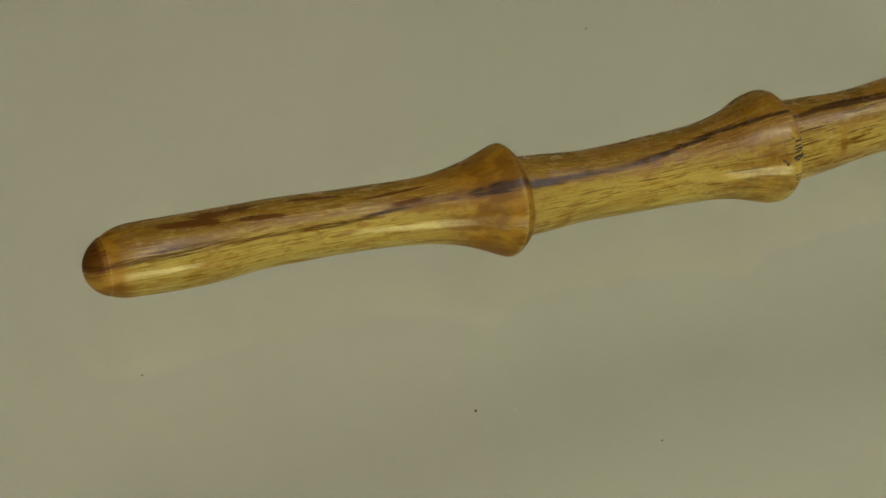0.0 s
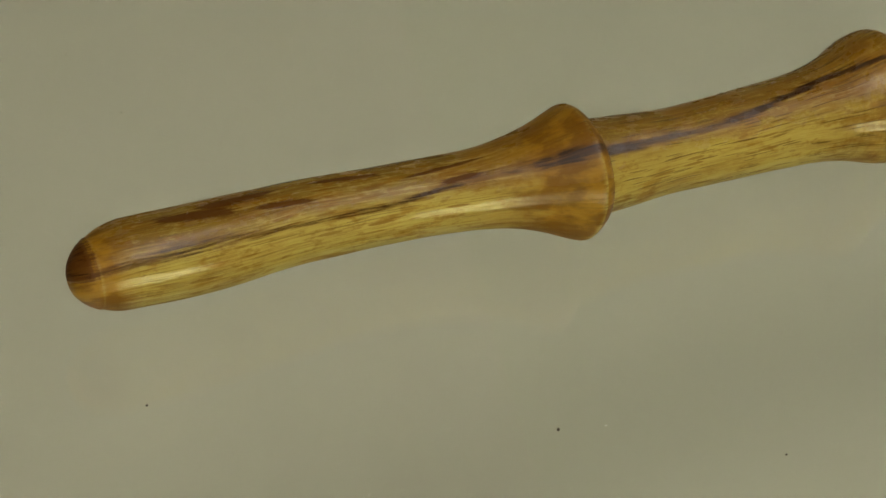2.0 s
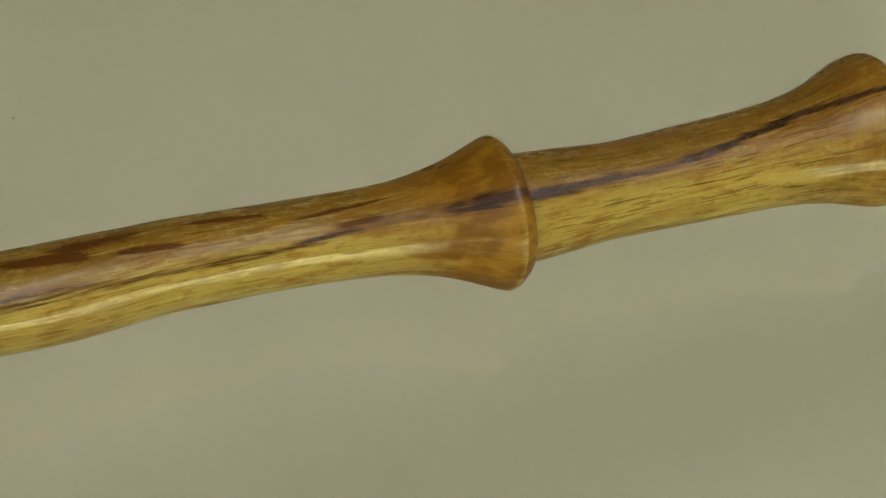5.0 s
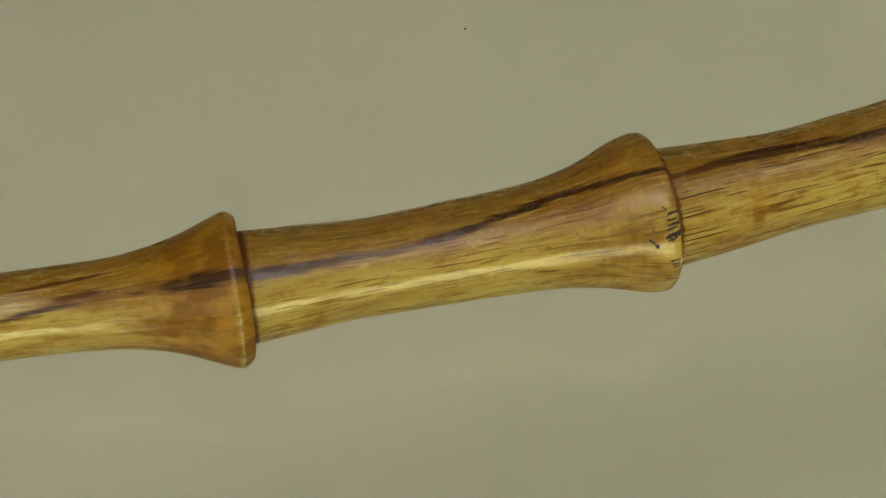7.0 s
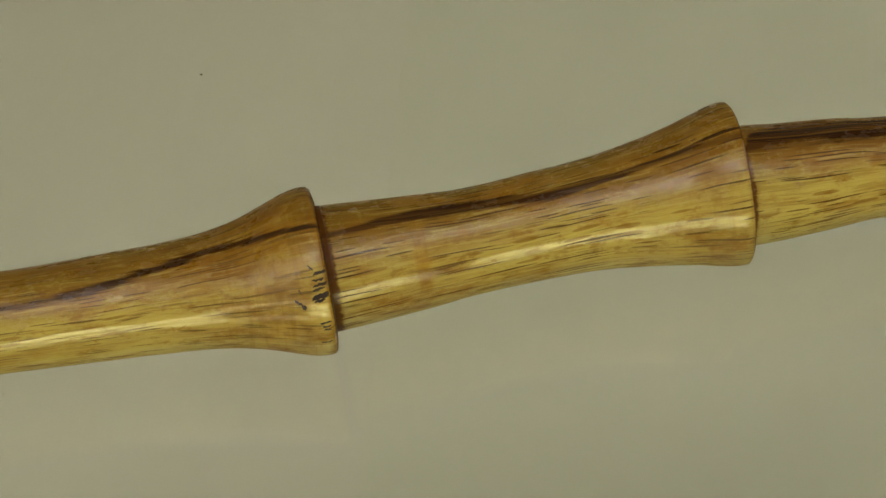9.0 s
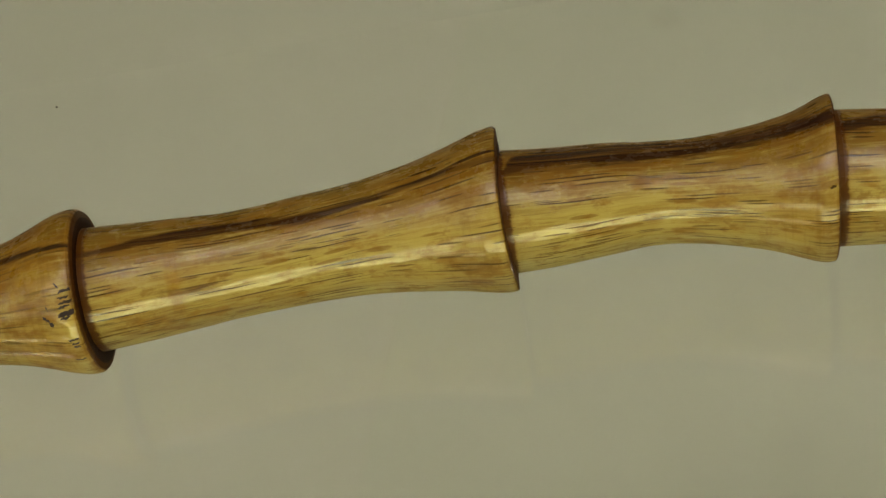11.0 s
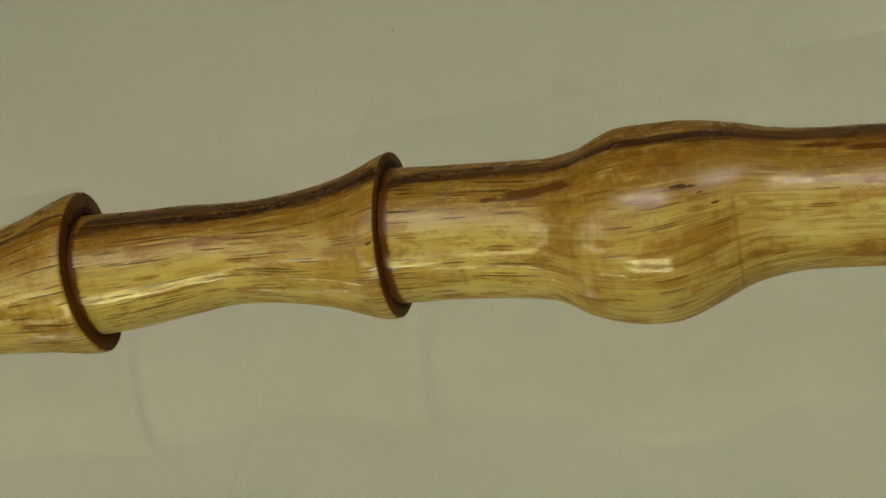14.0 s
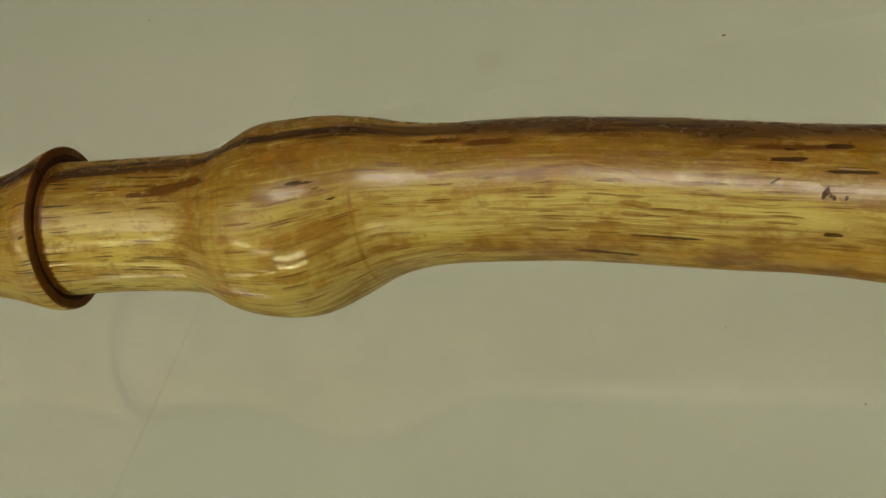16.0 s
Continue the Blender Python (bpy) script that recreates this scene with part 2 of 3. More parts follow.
    # open grain telegraphs through the varnish where it is thin
    ridge = n.math("MULTIPLY", n.math("ADD", fibre, edge), n.math("MULTIPLY", handled, n.math("SUBTRACT", 1.2, n.math("MULTIPLY", n.ramp(along, 180.0, 200.0), 0.8))))
    dimple = n.math("SUBTRACT", n.math("ADD", ridge, n.math("ADD", n.math("MULTIPLY", ripple, 1.5), n.math("MULTIPLY", wander, 1.2))), n.math("ADD", n.math("MULTIPLY", pore, 0.6), scar))
    n.set(n.bsdf.inputs["Coat Normal"], n.bump(n.math("MULTIPLY", dimple, n.math("ADD", n.math("MULTIPLY", n.ramp(across, 2.0, 3.6), 0.5), n.math("MULTIPLY", handled, 0.5))), 0.37, 0.00011))
    return n.mat


def glass_material():
    n = Nodes("clear_glass")
    n.bsdf.inputs["Base Color"].default_value = (0.97, 0.99, 0.97, 1)
    n.bsdf.inputs["Roughness"].default_value = 0.0
    n.bsdf.inputs["Transmission Weight"].default_value = 1.0
    n.bsdf.inputs["IOR"].default_value = 1.57
    return n.mat


def laminate(name, colour, marks):
    """Worn matt laminate: soft clouding, faint dirt and a few round smudges."""
    n = Nodes(name)
    place = n.add("ShaderNodeTexCoord").outputs["Object"]
    wide, fine, dirt = n.noise(place, 7.0, 3), n.noise(place, 420.0, 3), n.noise(place, 46.0, 5, 0.65)
    shade = n.math("ADD", 0.955, n.math("ADD", n.math("MULTIPLY", wide, 0.07), n.math("MULTIPLY", fine, 0.02)))
    base = n.mix(1.0, (*colour, 1), n.vector(shade, shade, shade), "MULTIPLY")
    base = n.mix(n.math("MULTIPLY", n.ramp(dirt, 0.56, 0.72), 0.07), base, (0.22, 0.205, 0.15, 1))
    for x, y, radius, depth in marks:
        gap = n.add("ShaderNodeVectorMath", Vector=place)
        gap.operation = "DISTANCE"
        gap.inputs[1].default_value = (x, y, 0)
        reach = n.math("ADD", gap.outputs["Value"], n.math("MULTIPLY", n.math("SUBTRACT", dirt, 0.5), radius * 1.2))
        base = n.mix(n.math("MULTIPLY", n.ramp(reach, radius * 1.35, radius * 0.5), depth), base, (0.20, 0.19, 0.13, 1))
    n.set(n.bsdf.inputs["Base Color"], base)
    n.bsdf.inputs["Roughness"].default_value = 0.55
    n.set(n.bsdf.inputs["Normal"], n.bump(fine, 0.08, 0.0004))
    return n.mat


BOARD = laminate("beige_laminate", (0.345, 0.338, 0.250), [(0.178, 0.238, 0.0055, 0.16)])
CARD = laminate("beige_card", (0.352, 0.340, 0.256), [])
CARD_EDGE = plain("cut_card_edge", (0.342, 0.325, 0.243), 0.7, 300.0, 0.25)
WALL = plain("wall_paint", (0.24, 0.24, 0.225), 0.8, 30.0, 0.08)
CEILING = plain("ceiling_paint", (0.18, 0.18, 0.17), 0.9, 40.0, 0.06)
FLOOR = plain("floor_vinyl", (0.32, 0.28, 0.22), 0.5, 20.0, 0.15)
STEEL = plain("brushed_steel", (0.55, 0.55, 0.55), 0.35, 80.0, 0.1, 1.0)
CRUMB = plain("dark_crumb", (0.05, 0.035, 0.02), 0.8, 900.0, 0.4)
HOUSING = plain("lamp_housing", (0.7, 0.7, 0.68), 0.5, 50.0, 0.06)
WOOD, GLASS = wood_material(), glass_material()


# ---- mesh helpers ----
def part(name, bm, material, parent=None, label=""):
    mesh = bpy.data.meshes.new(name)
    bm.to_mesh(mesh)
    bm.free()
    mesh.materials.append(material)
    ob = new(name, mesh)
    ob.parent = parent
    return tagged(ob, label)


def box(x0, x1, y0, y1, z0, z1, bevel=0.0):
    bm = bmesh.new()
    bmesh.ops.create_cube(bm, size=1.0)
    for v in bm.verts:
        v.co = Vector((x0 + (v.co.x + 0.5) * (x1 - x0), y0 + (v.co.y + 0.5) * (y1 - y0), z0 + (v.co.z + 0.5) * (z1 - z0)))
    if bevel:
        bmesh.ops.bevel(bm, geom=bm.edges[:], offset=bevel, segments=2, affect="EDGES")
    return bm


# ---- the room ----
RX0, RX1, RY0, RY1, WT = -2.2, 2.4, -2.6, 2.0, 0.12
tagged(part("floor", box(RX0, RX1, RY0, RY1, FLOOR_Z - 0.1, FLOOR_Z), FLOOR), "brown vinyl floor of a plain room", "floor", kind="structure")
tagged(part("ceiling", box(RX0, RX1, RY0, RY1, CEILING_Z, CEILING_Z + 0.1), CEILING), "matt grey painted ceiling of the room", "ceiling", kind="structure")
for name, ext in (("wall_north", (RX0 - WT, RX1 + WT, RY1, RY1 + WT)), ("wall_south", (RX0 - WT, RX1 + WT, RY0 - WT, RY0)),
                  ("wall_west", (RX0 - WT, RX0, RY0, RY1)), ("wall_east", (RX1, RX1 + WT, RY0, RY1))):
    tagged(part(name, box(*ext, FLOOR_Z - 0.1, CEILING_Z + 0.1), WALL), "plain grey painted wall of the room", "wall", kind="structure")

# ---- ceiling lights ----
for x, y, sx, sy, strength, colour in LAMPS:
    light = tagged(new("unseen_ceiling_light"), "unseen long white fluorescent ceiling light, switched on", "ceiling light", "ceiling lights")
    light.location = (x, y, CEILING_Z)
    part("housing", box(-sx / 2 - 0.02, sx / 2 + 0.02, -sy / 2 - 0.02, sy / 2 + 0.02, -0.035, 0, 0.004), HOUSING, light)
    part("diffuser", box(-sx / 2, sx / 2, -sy / 2, sy / 2, -0.05, -0.0355, 0.003), lamp_material("lit_diffuser", colour, strength), light, "glowing white diffuser")
# the added strips, out of view, with a housing each
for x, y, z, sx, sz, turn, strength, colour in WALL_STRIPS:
    light = tagged(new("added_wall_strip"), "unseen warm glowing strip added on the wall for yellow highlights", "wall light", "lights along the walls")
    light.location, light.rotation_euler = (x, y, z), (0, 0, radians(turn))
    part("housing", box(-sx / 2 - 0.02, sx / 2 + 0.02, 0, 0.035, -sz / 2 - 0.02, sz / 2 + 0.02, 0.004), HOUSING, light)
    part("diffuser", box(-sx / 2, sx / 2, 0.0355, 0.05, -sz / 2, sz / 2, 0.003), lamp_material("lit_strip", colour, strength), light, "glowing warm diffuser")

# ---- the table: a thin clear sheet over a beige board ----
TX0, TX1, TY0, TY1 = -0.42, 0.62, -0.42, 0.48
table = tagged(new("glass_table"), "low table with thin clear glass top over beige board", "table")
table.location = (0, 0, FLOOR_Z)
H = -FLOOR_Z
glass = part("glass_top", box(TX0, TX1, TY0, TY1, H - 0.0018, H), GLASS, table, "thin clear glossy glass sheet")
glass.visible_shadow = False
board = box(TX0 + 0.03, TX1 - 0.03, TY0 + 0.03, TY1 - 0.03, -0.02, 0, 0.002)
board = part("board", board, BOARD, table, "plain beige laminate board below the glass")
board.location = (0, 0, H + BOARD_Z)
for x in (TX0 + 0.015, TX1 - 0.015):
    for y in (TY0 + 0.015, TY1 - 0.015):
        part("leg", box(x - 0.013, x + 0.013, y - 0.013, y + 0.013, 0, H - 0.0018, 0.002), STEEL, table, "square steel leg")

# ---- a large card on the board, one corner under the stick ----
card = tagged(new("card_sheet"), "large thin beige card lying flat on the board", "card")
card.matrix_world = Matrix.Translation((0.117, 0.263, BOARD_Z)) @ Matrix.Rotation(-math.atan2(0.253, 0.967), 4, "Z")
part("sheet", box(-0.297, 0, -0.36, 0, 0.00003, 0.00012), CARD, card)
part("cut_edge", box(0.00002, 0.00045, -0.36, 0, 0.00003, 0.00011), CARD_EDGE, card, "brown cut edge of the card")

# ---- the stick: profile in millimetres along its length ----
RADIUS = {
    "tip": [(-82.6, 0.0), (-82.3, 1.6), (-81.6, 3.0), (-80.4, 4.3), (-79.4, 5.0), (-79.0, 5.28), (-78.7, 5.26), (-78.3, 5.42), (-77.0, 6.0), (-75.0, 6.45), (-73.5, 6.6)],
    "segment_a": [(-73.5, 6.6), (-69, 6.71), (-63, 6.74), (-57, 6.6), (-51, 6.36), (-43, 6.25), (-35, 6.12), (-28, 6.13), (-23, 6.22), (-19, 6.4), (-15, 6.85),
                  (-11, 7.66), (-7, 8.95), (-4, 10.2), (-2.2, 10.95), (-1.5, 11.18), (-1.2, 11.22), (-1.0, 11.18), (0.1, 10.45), (0.3, 10.25), (0.4, 9.6), (0.4, 8.0)],
    "segment_b": [(0.2, 8.15), (5, 7.83), (9, 7.6), (13, 7.25), (17, 7.05), (21, 7.1), (29, 7.34), (37, 7.57), (43, 7.89), (47, 8.38), (51, 9.25), (54, 10.25),
                  (57, 11.26), (58.6, 11.65), (59.8, 11.8), (60.7, 11.7), (61.1, 11.35), (61.3, 10.4), (61.3, 8.7)],
    "segment_c": [(61.0, 8.9), (65, 8.67), (69, 8.42), (73, 8.14), (77, 7.86), (81, 7.58), (85, 7.52), (91, 7.65), (97, 7.88), (101, 8.16), (105, 8.7), (109, 9.35),
                  (113, 10.19), (116.5, 11.2), (118.4, 11.7), (119.4, 11.85), (120.1, 11.85), (120.34, 11.6), (120.4, 10.4), (120.5, 8.6)],
    "segment_d": [(120.2, 8.85), (125, 8.61), (129, 8.32), (133, 8.07), (137, 7.73), (141, 7.34), (144, 7.26), (147, 7.37), (151, 7.8), (155, 8.43), (159, 9.36),
                  (162, 10.35), (164.3, 11.2), (165.6, 11.48), (166.05, 11.5), (166.25, 11.3), (166.3, 10.2), (166.3, 9.2)],
    "neck": [(166.0, 9.42), (170, 9.28), (175, 9.17), (181, 9.19), (185, 9.28), (188, 9.5), (189.4, 9.8)],
    "knob": [(189.4, 9.8), (190.4, 10.1), (192, 10.8), (194, 11.75), (196, 12.5), (198, 12.98), (200.5, 13.2), (203, 13.22), (205, 13.02), (207, 12.62), (209, 12.1),
             (211, 11.53), (213, 10.95), (215, 10.38), (217, 9.9), (219, 9.55)],
    "handle": [(219, 9.55), (222, 9.26), (226, 9.17), (231, 9.2), (241, 9.1), (251, 9.06), (261, 8.95), (267, 8.87), (271, 8.93), (276, 9.12), (286, 9.35), (300, 9.4),
               (330, 9.3), (342, 9.0), (346, 8.0), (348.4, 5.5), (349.3, 2.5), (349.5, 0.0)],
}
SWAY = {
    "tip": [(-83, 4.54), (-73.5, 4.7)],
    "segment_a": [(-73.5, 4.7), (-65, 4.07), (-57, 3.87), (-49, 3.83), (-41, 3.29), (-33, 2.54), (-27, 1.93), (-19, 0.99), (-11, 0.1), (-3, -0.9), (1, -1.2)],
    "segment_b": [(0, -1.15), (13, -1.86), (21, -2.32), (29, -2.57), (41, -2.87), (49, -2.95), (57, -2.72), (62, -2.8)],
    "segment_c": [(61, -2.75), (69, -2.77), (77, -2.6), (85, -2.24), (93, -1.75), (101, -1.35), (109, -1.13), (115, -0.72), (122, -0.25)],
    "segment_d": [(121, -1.1), (129, -1.64), (137, -1.83), (141, -2.05), (149, -3.13), (157, -4.2), (163, -4.8), (167, -4.4)],
    "neck": [(166, -4.75), (173, -5.98), (181, -7.57), (189.4, -9.5)],
    "knob": [(189.4, -9.5), (193, -10.75), (197, -11.2), (203, -11.95), (209, -11.4), (213, -11.15), (219, -11.97)],
    "handle": [(219, -11.97), (225, -13.0), (233, -14.62), (241, -16.6), (249, -19.06), (257, -21.76), (265, -24.3), (273, -27.0), (281, -29.8), (300, -36.3), (350, -53)],
}
REST, RISE = 11.25, 0.0124
LINE = [(-83, 4.69), (-60, 4.13), (-33, 2.79), (-10, 0), (20, -2.2), (50, -2.9), (80, -2.4), (110, -1.2), (125, -1.2), (140, -2), (160, -4.4), (180, -7.3), (200, -11), (215, -11.6), (240, -16.2), (273, -27), (350, -53)]


# the stick is not dead straight: tip lifted off the glass, waists and handle sagging towards it
SAG = [(-83, -2.7), (-75, -2.4), (-45, -0.95), (-27, 0.3), (-12, 0.1), (0, 0), (20, 0.8), (33, 0.8), (46, 0.2), (60, 0), (232, 0), (245, 0.45), (262, 2.0), (285, 4.0), (310, 5.0), (350, 5.3)]
LEAN = [(-83, 0.34), (-10, 0.40), (30, 0.36), (60, 0.28), (230, -0.22), (350, -0.26)]


def curve_through(points, s):
    """A smooth curve without overshoot through rows of (s, value)."""
    xs, ys = np.array(points, float).T
    h = np.maximum(np.diff(xs), 1e-9)
    d = np.diff(ys) / h
    m = np.zeros(len(xs))
    for i in range(1, len(xs) - 1):
        if d[i - 1] * d[i] > 0:
            w1, w2 = 2 * h[i] + h[i - 1], h[i] + 2 * h[i - 1]
            m[i] = (w1 + w2) / (w1 / d[i - 1] + w2 / d[i])
    m[0], m[-1] = d[0], d[-1]
    i = np.clip(np.searchsorted(xs, s, side="right") - 1, 0, len(h) - 1)
    t = (s - xs[i]) / h[i]
    return (2 * t**3 - 3 * t**2 + 1) * ys[i] + (t**3 - 2 * t**2 + t) * h[i] * m[i] + (3 * t**2 - 2 * t**3) * ys[i + 1] + (t**3 - t**2) * h[i] * m[i + 1]


def bend(s):
    """How far the stick's line swings sideways for each millimetre along it."""
    return (curve_through(LINE, s + 7.0) - curve_through(LINE, s - 7.0)) / 14.0


def sagged(s, x, y, z):
    """Moves a point of the stick down and back (or up and forward) by the sag at its station."""
    depth, lean = curve_through(SAG, s), curve_through(LEAN, s)
    return x + 0.73 * depth * lean, y + 0.66 * depth, z - 0.74 * depth


def uneven(s, a):
    """Hand-shaped: slightly out of round, drifting and rippling along the length; a factor on the radius."""
    drift = 0.006 * np.sin(2 * a + s * 0.05) + 0.004 * np.sin(3 * a - s * 0.09) + 0.0025 * np.sin(7 * a + s * 0.31)
    ripple = 0.0008 * np.sin(4 * a + s * 0.71 + 1.3) + 0.0006 * np.sin(s * 0.97 - 5 * a) + 0.0010 * np.sin(9 * a - s * 0.43 + 0.6)
    return 1 + drift + ripple


def stations(points):
    """Stations along a part: closer at rims, and several down each end face."""
    rows = []
    for (a, ra), (b, rb) in zip(points, points[1:]):
        steps = max(1, int(np.ceil(max((b - a) / 0.45, abs(rb - ra) / 0.6))))
        rows += [(a + (b - a) * k / steps, ra + (rb - ra) * k / steps if b - a < 0.35 else None) for k in range(steps)]
    return rows + [(points[-1][0], points[-1][1])]


AROUND = 176


def turned(name, stick, label=""):
    points = RADIUS[name]
    smooth = [(s + 1e-6 * i, r) for i, (s, r) in enumerate(points)]
    rows = [(s, float(curve_through(smooth, s)) if r is None else r) for s, r in stations(points)]
    count = len(rows)
    s = np.array([row[0] for row in rows])[:, None]
    r = np.array([row[1] for row in rows])[:, None]
    y0 = curve_through(SWAY[name], s)
    a = np.radians(np.linspace(-140, 220, AROUND, endpoint=False))[None, :]
    r = r * uneven(s, a)
    z0 = REST + RISE * s
    x, y, z = s + bend(s) * r * np.cos(a), y0 - r * np.cos(a), z0 + r * np.sin(a)
    # the first rim bulges towards the front, the third is hollowed there
    if name == "segment_a":
        x = x + 0.8 * np.clip(np.cos(a - 0.45), 0, 1) ** 2 * np.clip((s + 9) / 9, 0, 1) ** 2
    if name == "segment_c":
        x = x + 0.9 * np.sin(a - 0.8) ** 2 * np.clip((s - 108) / 12, 0, 1) ** 2
    x, y, z = sagged(s, x, y, z)
    verts = np.stack([x, y, z], -1).reshape(-1, 3) / 1000
    i, j = np.meshgrid(np.arange(count - 1), np.arange(AROUND), indexing="ij")
    k = (j + 1) % AROUND
    faces = np.stack([i * AROUND + j, i * AROUND + k, (i + 1) * AROUND + k, (i + 1) * AROUND + j], -1).reshape(-1, 4)
    mesh = bpy.data.meshes.new(name)
    mesh.from_pydata(verts.tolist(), [], faces.tolist())
    mesh.update()
    mesh.polygons.foreach_set("use_smooth", [True] * len(mesh.polygons))
    # crisp edges where the profile turns sharply
    turns = np.diff(np.degrees(np.unwrap(np.arctan2(np.diff(r[:, 0]), np.maximum(np.diff(s[:, 0]), 1e-4)))))
    crisp = {k + 1 for k in range(count - 2) if abs(turns[k]) > 24 and name != "tip"}
    sharp = mesh.attributes.new("sharp_edge", "BOOLEAN", "EDGE")
    ends = np.zeros(len(mesh.edges) * 2, dtype=np.int64)
    mesh.edges.foreach_get("vertices", ends)
    ends = ends.reshape(-1, 2) // AROUND
    sharp.data.foreach_set("value", [bool(p == q and p in crisp) for p, q in ends])
    grain = mesh.attributes.new("grain", "FLOAT_VECTOR", "POINT")
    # on the rounded end the grain runs straight through rather than to a point
    width = np.minimum(r / 6.4, 1.0) if name == "tip" else 1.0
    grain.data.foreach_set("vector", np.stack([s + 0 * a, 9.0 * (0.8 + (a - 0.8) * width) + 0 * s, r], -1).ravel())
    marks = mesh.attributes.new("marks", "FLOAT_COLOR", "POINT")
    marks.data.foreach_set("color", stains_and_shade(s + 0 * a, np.degrees(a) + 0 * s, r).ravel())
    mesh.materials.append(WOOD)
    clean = "segment" if name.startswith("segment") else name
    ob = new(clean, mesh)
    ob.parent = stick
    return tagged(ob, label)


# lower and upper edge of the heartwood streak, in degrees round the stick
STREAK_LOW = [(-83, 45), (-72, 43), (-60, 46), (-42, 42), (-33, 44), (-24, 54), (-16, 56), (-7, 57), (0, 60), (9, 59), (25, 62), (30, 66), (38, 77), (46.6, 88), (54, 84),
              (61, 82), (70, 84), (78, 85), (86, 83), (94, 76), (102, 81), (110, 85), (121, 82), (130, 88), (138, 85), (150, 89), (157, 90), (166, 87), (172, 94),
              (184, 97), (192, 97), (200, 96), (208, 94), (221, 100), (233, 96), (240, 93), (254, 97), (259, 91), (263, 98), (277, 104), (350, 110)]
STREAK_HIGH = [(-83, 50), (-75, 58), (-66, 64), (-59, 59), (-50, 53), (-41, 52), (-33, 54), (-24, 66), (-19, 76), (-10, 76), (0, 71), (9, 74), (22, 76), (30, 79), (38.6, 92),
               (45, 98), (51, 93), (58.7, 86), (61, 85), (70, 94), (78, 100), (86, 95), (94, 87), (102, 88), (111, 90), (121, 87), (123, 108), (130, 122), (140, 120),
               (150, 116), (160, 112), (166, 100), (172, 112), (184, 114), (192, 107), (204, 104), (212, 109), (225, 118), (247, 124), (277, 126), (350, 126)]
# brown patches: place along, angle, half length, half width in mm, lean in degrees per mm
PATCHES = [(-63.5, 95, 6.0, 0.9, -1.1), (-57, 108, 6.0, 0.9, 0.1), (-39.5, 104, 5.2, 0.45, -0.7), (-24, 90, 7.2, 0.3, 1.0), (-50, 80, 4.5, 0.55, -1.0), (-22, 69, 3.4, 0.5, 1.0),
           (187.6, 78, 4.6, 0.75, 0.7), (181.4, 73, 1.2, 0.35, 0.5), (230.3, 87, 3.3, 0.62, 0), (224, 92, 3.0, 0.4, 0), (267, 90, 5.0, 0.45, 0.3)]
TANS = [(272.4, 53, 0.9, 0.8, 0), (74.2, 42, 1.0, 5.5, 0), (239.8, 57, 0.7, 1.3, 0), (253.7, 59, 1.1, 0.7, -2), (263.7, 61, 1.4, 0.6, 0), (206.0, 1, 0.9, 0.8, 0), (140, 62, 1.6, 0.6, 0), (174.5, 30, 1.6, 0.4, 0), (183.5, 33, 1.3, 0.3, 0),
        (240, -6, 20, 1.6, 0), (204, 84, 5, 1.6, 0), (55, 38, 4.0, 3.2, 0), (164, 60, 2.0, 1.2, 0)]
FLECKS = [(206.4, 63.5, 1.9, 0.26, -0.3), (208.5, 57.5, 1.1, 0.24, -0.4), (209, 51, 1.7, 0.16, -0.5), (267.4, 79, 2.4, 0.30, 0.4), (272.7, 92.5, 1.8, 0.42, 0), (274.9, 70.5, 3.0, 0.26, 0.2),
          (272.0, 54, 0.42, 0.60, 6), (272.9, 51.5, 0.30, 0.42, -5), (274.4, 51, 0.32, 0.24, 0), (245.5, -9, 4.6, 0.30, -0.2), (253, 13, 6.0, 0.16, 0.1), (273.1, 24, 1.2, 0.25, 0), (266.2, 61, 0.6, 0.2, 4),
          (165.2, 42, 0.5, 0.15, 0), (267.2, 88, 1.0, 0.2, 0), (163.5, 118, 0.8, 0.25, 0), (111, 97, 4.0, 0.22, -0.4), (118, 91, 4.2, 0.25, -0.3), (163, 95, 3.6, 0.3, -0.5)]


def near(s, a, r, place, angle, half, width, lean):
    """1 at the middle of a mark, 0.5 at its rim, falling off outside."""
    u = (s - place) / half
    v = np.radians(a - angle - lean * (s - place)) * r / width
    return 1 / (1 + u**4 + v * v)


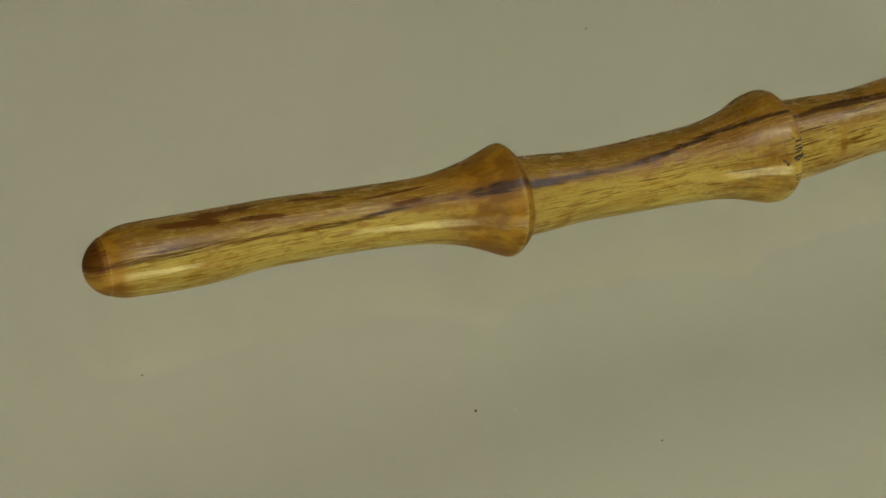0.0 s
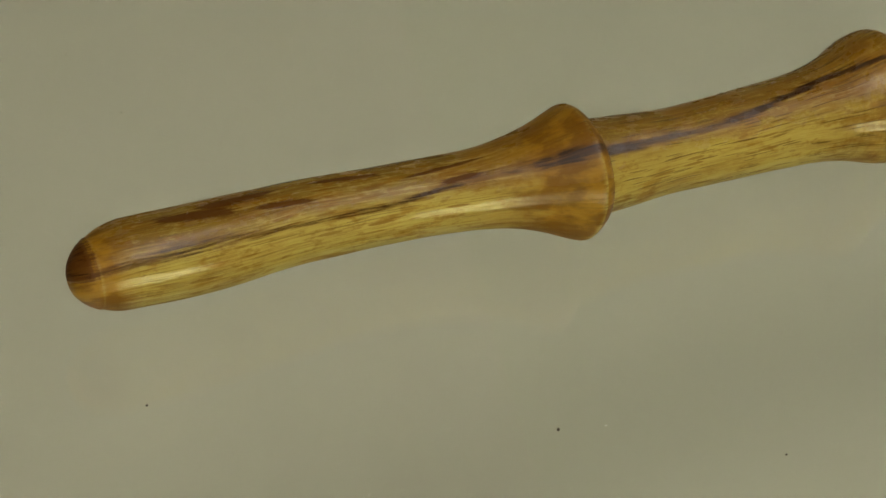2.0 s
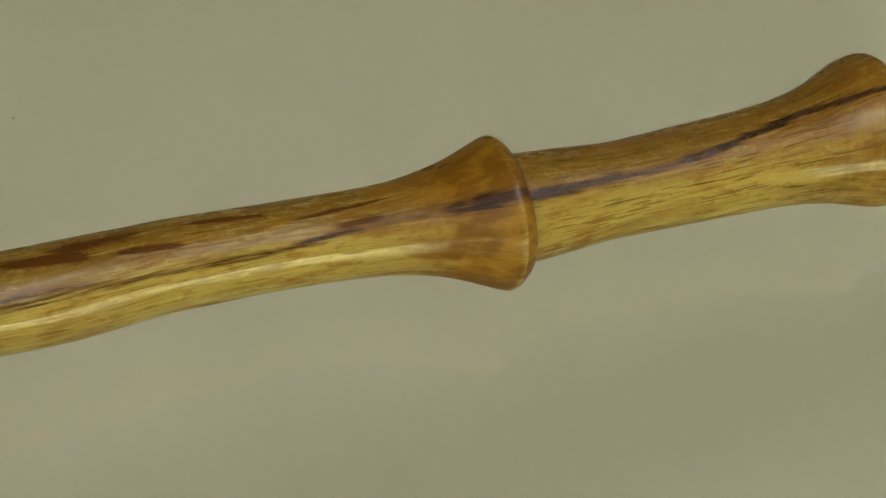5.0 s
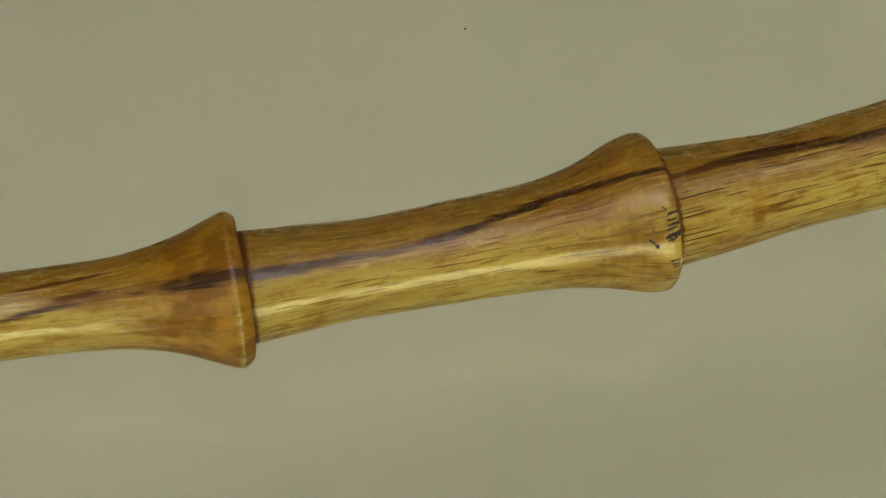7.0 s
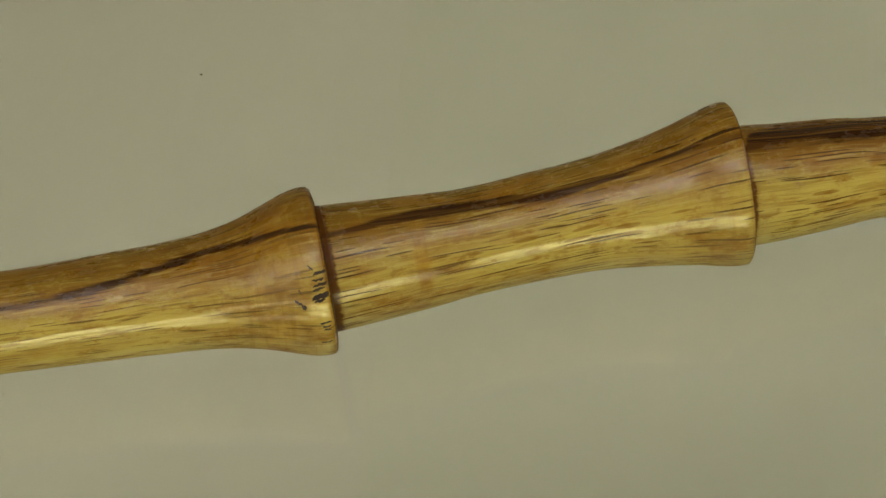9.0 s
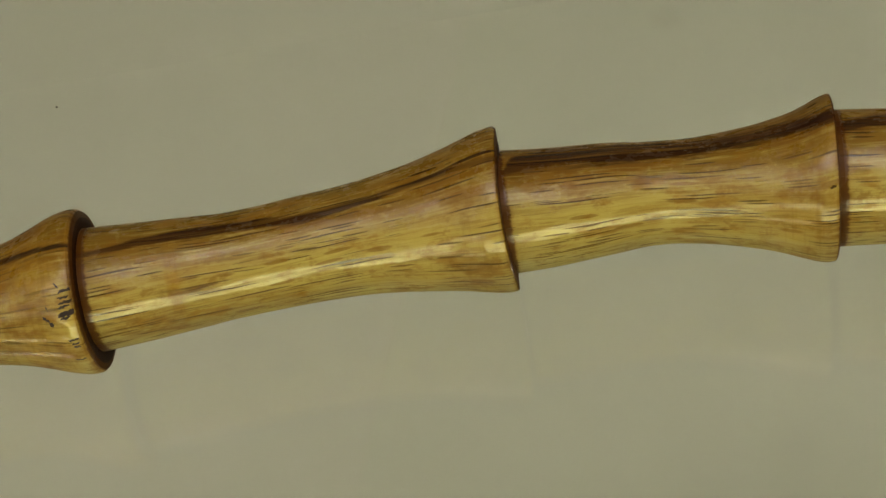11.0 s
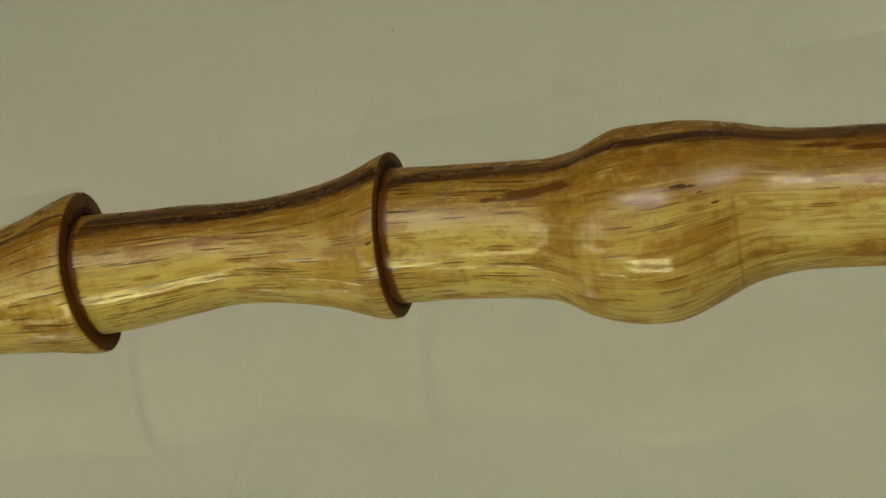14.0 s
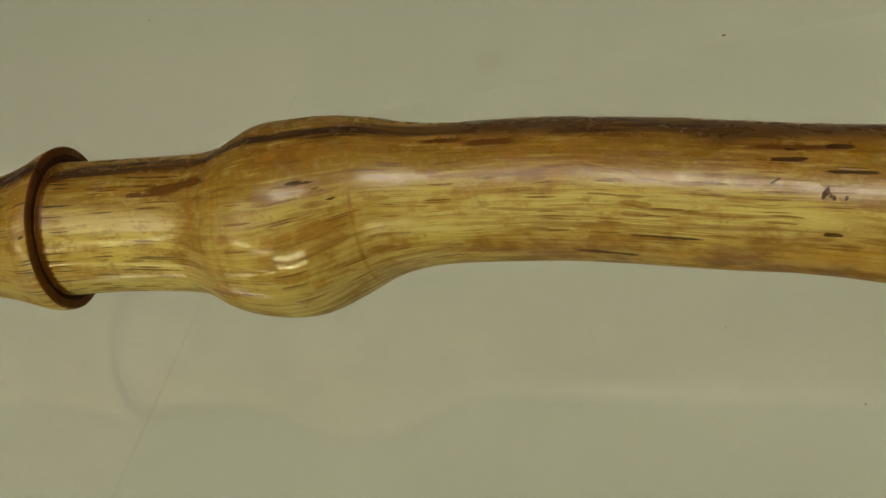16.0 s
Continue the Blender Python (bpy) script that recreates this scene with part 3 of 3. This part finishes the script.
def stains_and_shade(s, a, r):
    """Streak, stained end grain with shade painted under the handle, brown patches and black flecks, as four fields
    over length and angle.
    """
    low, high = curve_through(STREAK_LOW, s), curve_through(STREAK_HIGH, s)
    middle, half = (low + high) / 2, np.maximum((high - low) / 2, 1.2)
    streak = 1 / (1 + (np.abs(a - middle) / half) ** 3)
    # towards the tip the streak is washed out but for a dark thread along its lower edge
    thread = 0.55 * np.exp(-(((a - low - 1.5) / 1.7) ** 2)) * np.clip((-24 - s) / 6, 0, 1)
    streak = np.maximum(streak * (0.52 + 0.48 * np.clip((s + 40) / 42, 0, 1)), thread)
    slope = np.gradient(r, axis=0) / np.maximum(np.gradient(s, axis=0), 0.05)
    flare = np.clip(np.abs(slope) * 2.6, 0, 1) * np.where(s < 1, 1.0, np.where(s < 63, 0.62, 0.32))
    flare = np.maximum(flare, np.where(s < -74, 0.6 * np.clip((-77.3 - s) / 1.2, 0, 1.0), 0))
    for rim in (0.4, 61.3, 120.45, 166.3):
        # the end face of each flare and the first millimetre of the next piece
        flare = np.maximum(flare, np.exp(-(((s - rim - 0.35) / 0.75) ** 2)) * 1.15)
    for ring, depth, width in ((193.2, 0.5, 0.9), (192.5, 0.6, 0.25), (194.3, 0.55, 0.22), (212.3, 0.8, 0.32), (213.6, 0.5, 0.25)):
        flare = np.maximum(flare, depth * np.exp(-(((s - ring) / width) ** 2)))
    # shade painted into the colour under the handle, deeper towards its far end
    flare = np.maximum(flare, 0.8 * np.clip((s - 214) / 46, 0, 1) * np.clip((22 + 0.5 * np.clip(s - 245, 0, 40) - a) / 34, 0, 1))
    for mark in TANS:
        flare = np.maximum(flare, 0.62 * np.clip(near(s, a, r, *mark) * 1.5 - 0.3, 0, 1))
    patch, fleck = np.zeros_like(s), np.zeros_like(s)
    for rim in (0.4, 61.3, 120.45, 166.3):
        fleck = np.maximum(fleck, np.where((s > rim - 0.02) & (s < rim + 0.14), 0.66, 0))
        patch = np.maximum(patch, np.where(s > rim - 0.3, 0.74 * np.clip((rim + 1.7 - s) / 0.9, 0, 1), 0))
    patch = np.maximum(patch, np.clip((-78.4 - s) / 2.0, 0, 0.70) * np.clip((a - 20) / 24, 0.45, 1))
    patch = np.maximum(patch, 0.6 * np.exp(-(((s + 78.9) / 0.28) ** 2)) * np.clip((a - 20) / 20, 0, 1))
    fleck = np.maximum(fleck, 0.46 * np.clip((-78.8 - s) / 1.2, 0, 1) * np.clip((a - 25) / 20, 0, 1))
    for mark in PATCHES:
        patch = np.maximum(patch, near(s, a, r, *mark))
    for mark in FLECKS:
        fleck = np.maximum(fleck, near(s, a, r, *mark))
    return np.stack([streak, np.clip(flare, 0, 1), patch, fleck], -1)


stick = tagged(new("walking_stick"), "varnished honey oak stick carved with flared bamboo-like joints", "walking stick")
for name, label in (("tip", "rounded dark brown end of the stick"), ("segment_a", ""), ("segment_b", ""), ("segment_c", ""), ("segment_d", ""),
                    ("neck", ""), ("knob", "rounded bulging oak knob"), ("handle", "")):
    turned(name, stick, label)

# ---- burnt lettering on the second flare: strokes too small to read ----
INK = plain("burnt_ink", (0.022, 0.010, 0.005), 0.8, 900.0, 0.3)
STROKES = [(59.4, 57, 60.0, 54, 0.30), (59.9, 50.5, 62.0, 52.5, 0.36), (59.7, 46.5, 61.2, 47.5, 0.26), (59.7, 43, 61.6, 44.5, 0.36), (59.5, 40, 61.2, 41.5, 0.26),
           (59.3, 34.5, 61.9, 37.5, 0.62), (59.5, 32, 61.0, 33.5, 0.3), (57.7, 42, 58.0, 39, 0.26), (57.0, 34.5, 57.5, 33, 0.4), (57.8, 29.5, 58.4, 29, 0.6), (57.4, 31.5, 57.9, 32, 0.3),
           (59.8, 16, 61.3, 16.5, 0.24), (60.1, 13, 61.2, 13.5, 0.2), (60.2, 10, 61.2, 10.5, 0.2), (59.6, -3, 61.2, -2, 0.2)]


def on_stick(name, s, angle, lift):
    points = [(a + 1e-6 * i, b) for i, (a, b) in enumerate(RADIUS[name])]
    a = math.radians(angle)
    r = float(curve_through(points, np.array(s)))
    r *= float(uneven(np.array(s), np.array(a)))
    y = float(curve_through(SWAY[name], np.array(s)))
    place = sagged(np.array(s), s + float(bend(np.array(s))) * r * math.cos(a), y - (r + lift) * math.cos(a), REST + RISE * s + (r + lift) * math.sin(a))
    return Vector([float(v) for v in place]) / 1000


bm = bmesh.new()
stroke_rng = random.Random(9)
for s0, a0, s1, a1, width in STROKES:
    rails, steps = [], 7
    for k in range(steps + 1):
        f = k / steps
        half = 0.6 * math.degrees(width / 11.5) * stroke_rng.uniform(0.6, 1.15) * (0.45 if k in (0, steps) else 1)
        s, a = min(s0 + (s1 - s0) * f - 0.7, 60.9), a0 + (a1 - a0) * f + stroke_rng.uniform(-0.5, 0.5)
        rails.append([bm.verts.new(on_stick("segment_b", s, a + half * side, lift)) for side, lift in ((-1.15, -0.03), (-1, 0.035), (1, 0.035), (1.15, -0.03))])
    for low, high in zip(rails, rails[1:]):
        for c in range(3):
            bm.faces.new((low[c], low[c + 1], high[c + 1], high[c]))
part("lettering", bm, INK, stick, "row of tiny burnt black strokes, unreadable")

# ---- crumbs on the glass ----
CRUMBS = [(-0.0644, 0.0598, 0.34), (-0.0603, 0.0439, 0.36), (-0.0770, -0.0133, 0.5), (-0.0221, -0.0384, 0.62), (0.0089, -0.0549, 0.48), (0.048, 0.050, 0.5), (0.014, -0.006, 0.25),
          (0.163, 0.058, 0.4), (0.260, 0.024, 0.5), (0.255, -0.031, 0.28), (0.270, -0.046, 0.3)]
LINT = plain("pale_lint", (0.62, 0.60, 0.50), 0.9, 900.0, 0.2)
crumb_rng = random.Random(4)
for x, y, size in CRUMBS:
    bm = bmesh.new()
    bmesh.ops.create_icosphere(bm, subdivisions=2, radius=0.00035)
    for v in bm.verts:
        v.co = Vector((v.co.x * 1.5, v.co.y, v.co.z * 0.6)) * size * crumb_rng.uniform(0.8, 1.2)
    low = min(v.co.z for v in bm.verts)
    crumb = tagged(part("crumb", bm, CRUMB), "tiny dark crumb lying on the glass", "crumb", "crumbs on the glass")
    crumb.matrix_world = pose(x, y, -low, 0, 0, crumb_rng.uniform(0, 360))

# ---- two flecks of lint ----
for x, y, size in ((-0.0148, -0.0403, 0.30), (-0.0534, -0.0384, 0.26)):
    bm = bmesh.new()
    bmesh.ops.create_icosphere(bm, subdivisions=2, radius=0.00035)
    for v in bm.verts:
        v.co = Vector((v.co.x * 2.2, v.co.y * 0.7, v.co.z * 0.5)) * size * crumb_rng.uniform(0.75, 1.25)
    low = min(v.co.z for v in bm.verts)
    fleck = tagged(part("lint", bm, LINT), "tiny pale fleck of lint on the glass", "lint", "lint on the glass")
    fleck.matrix_world = pose(x, y, -low, 0, 0, crumb_rng.uniform(0, 360))
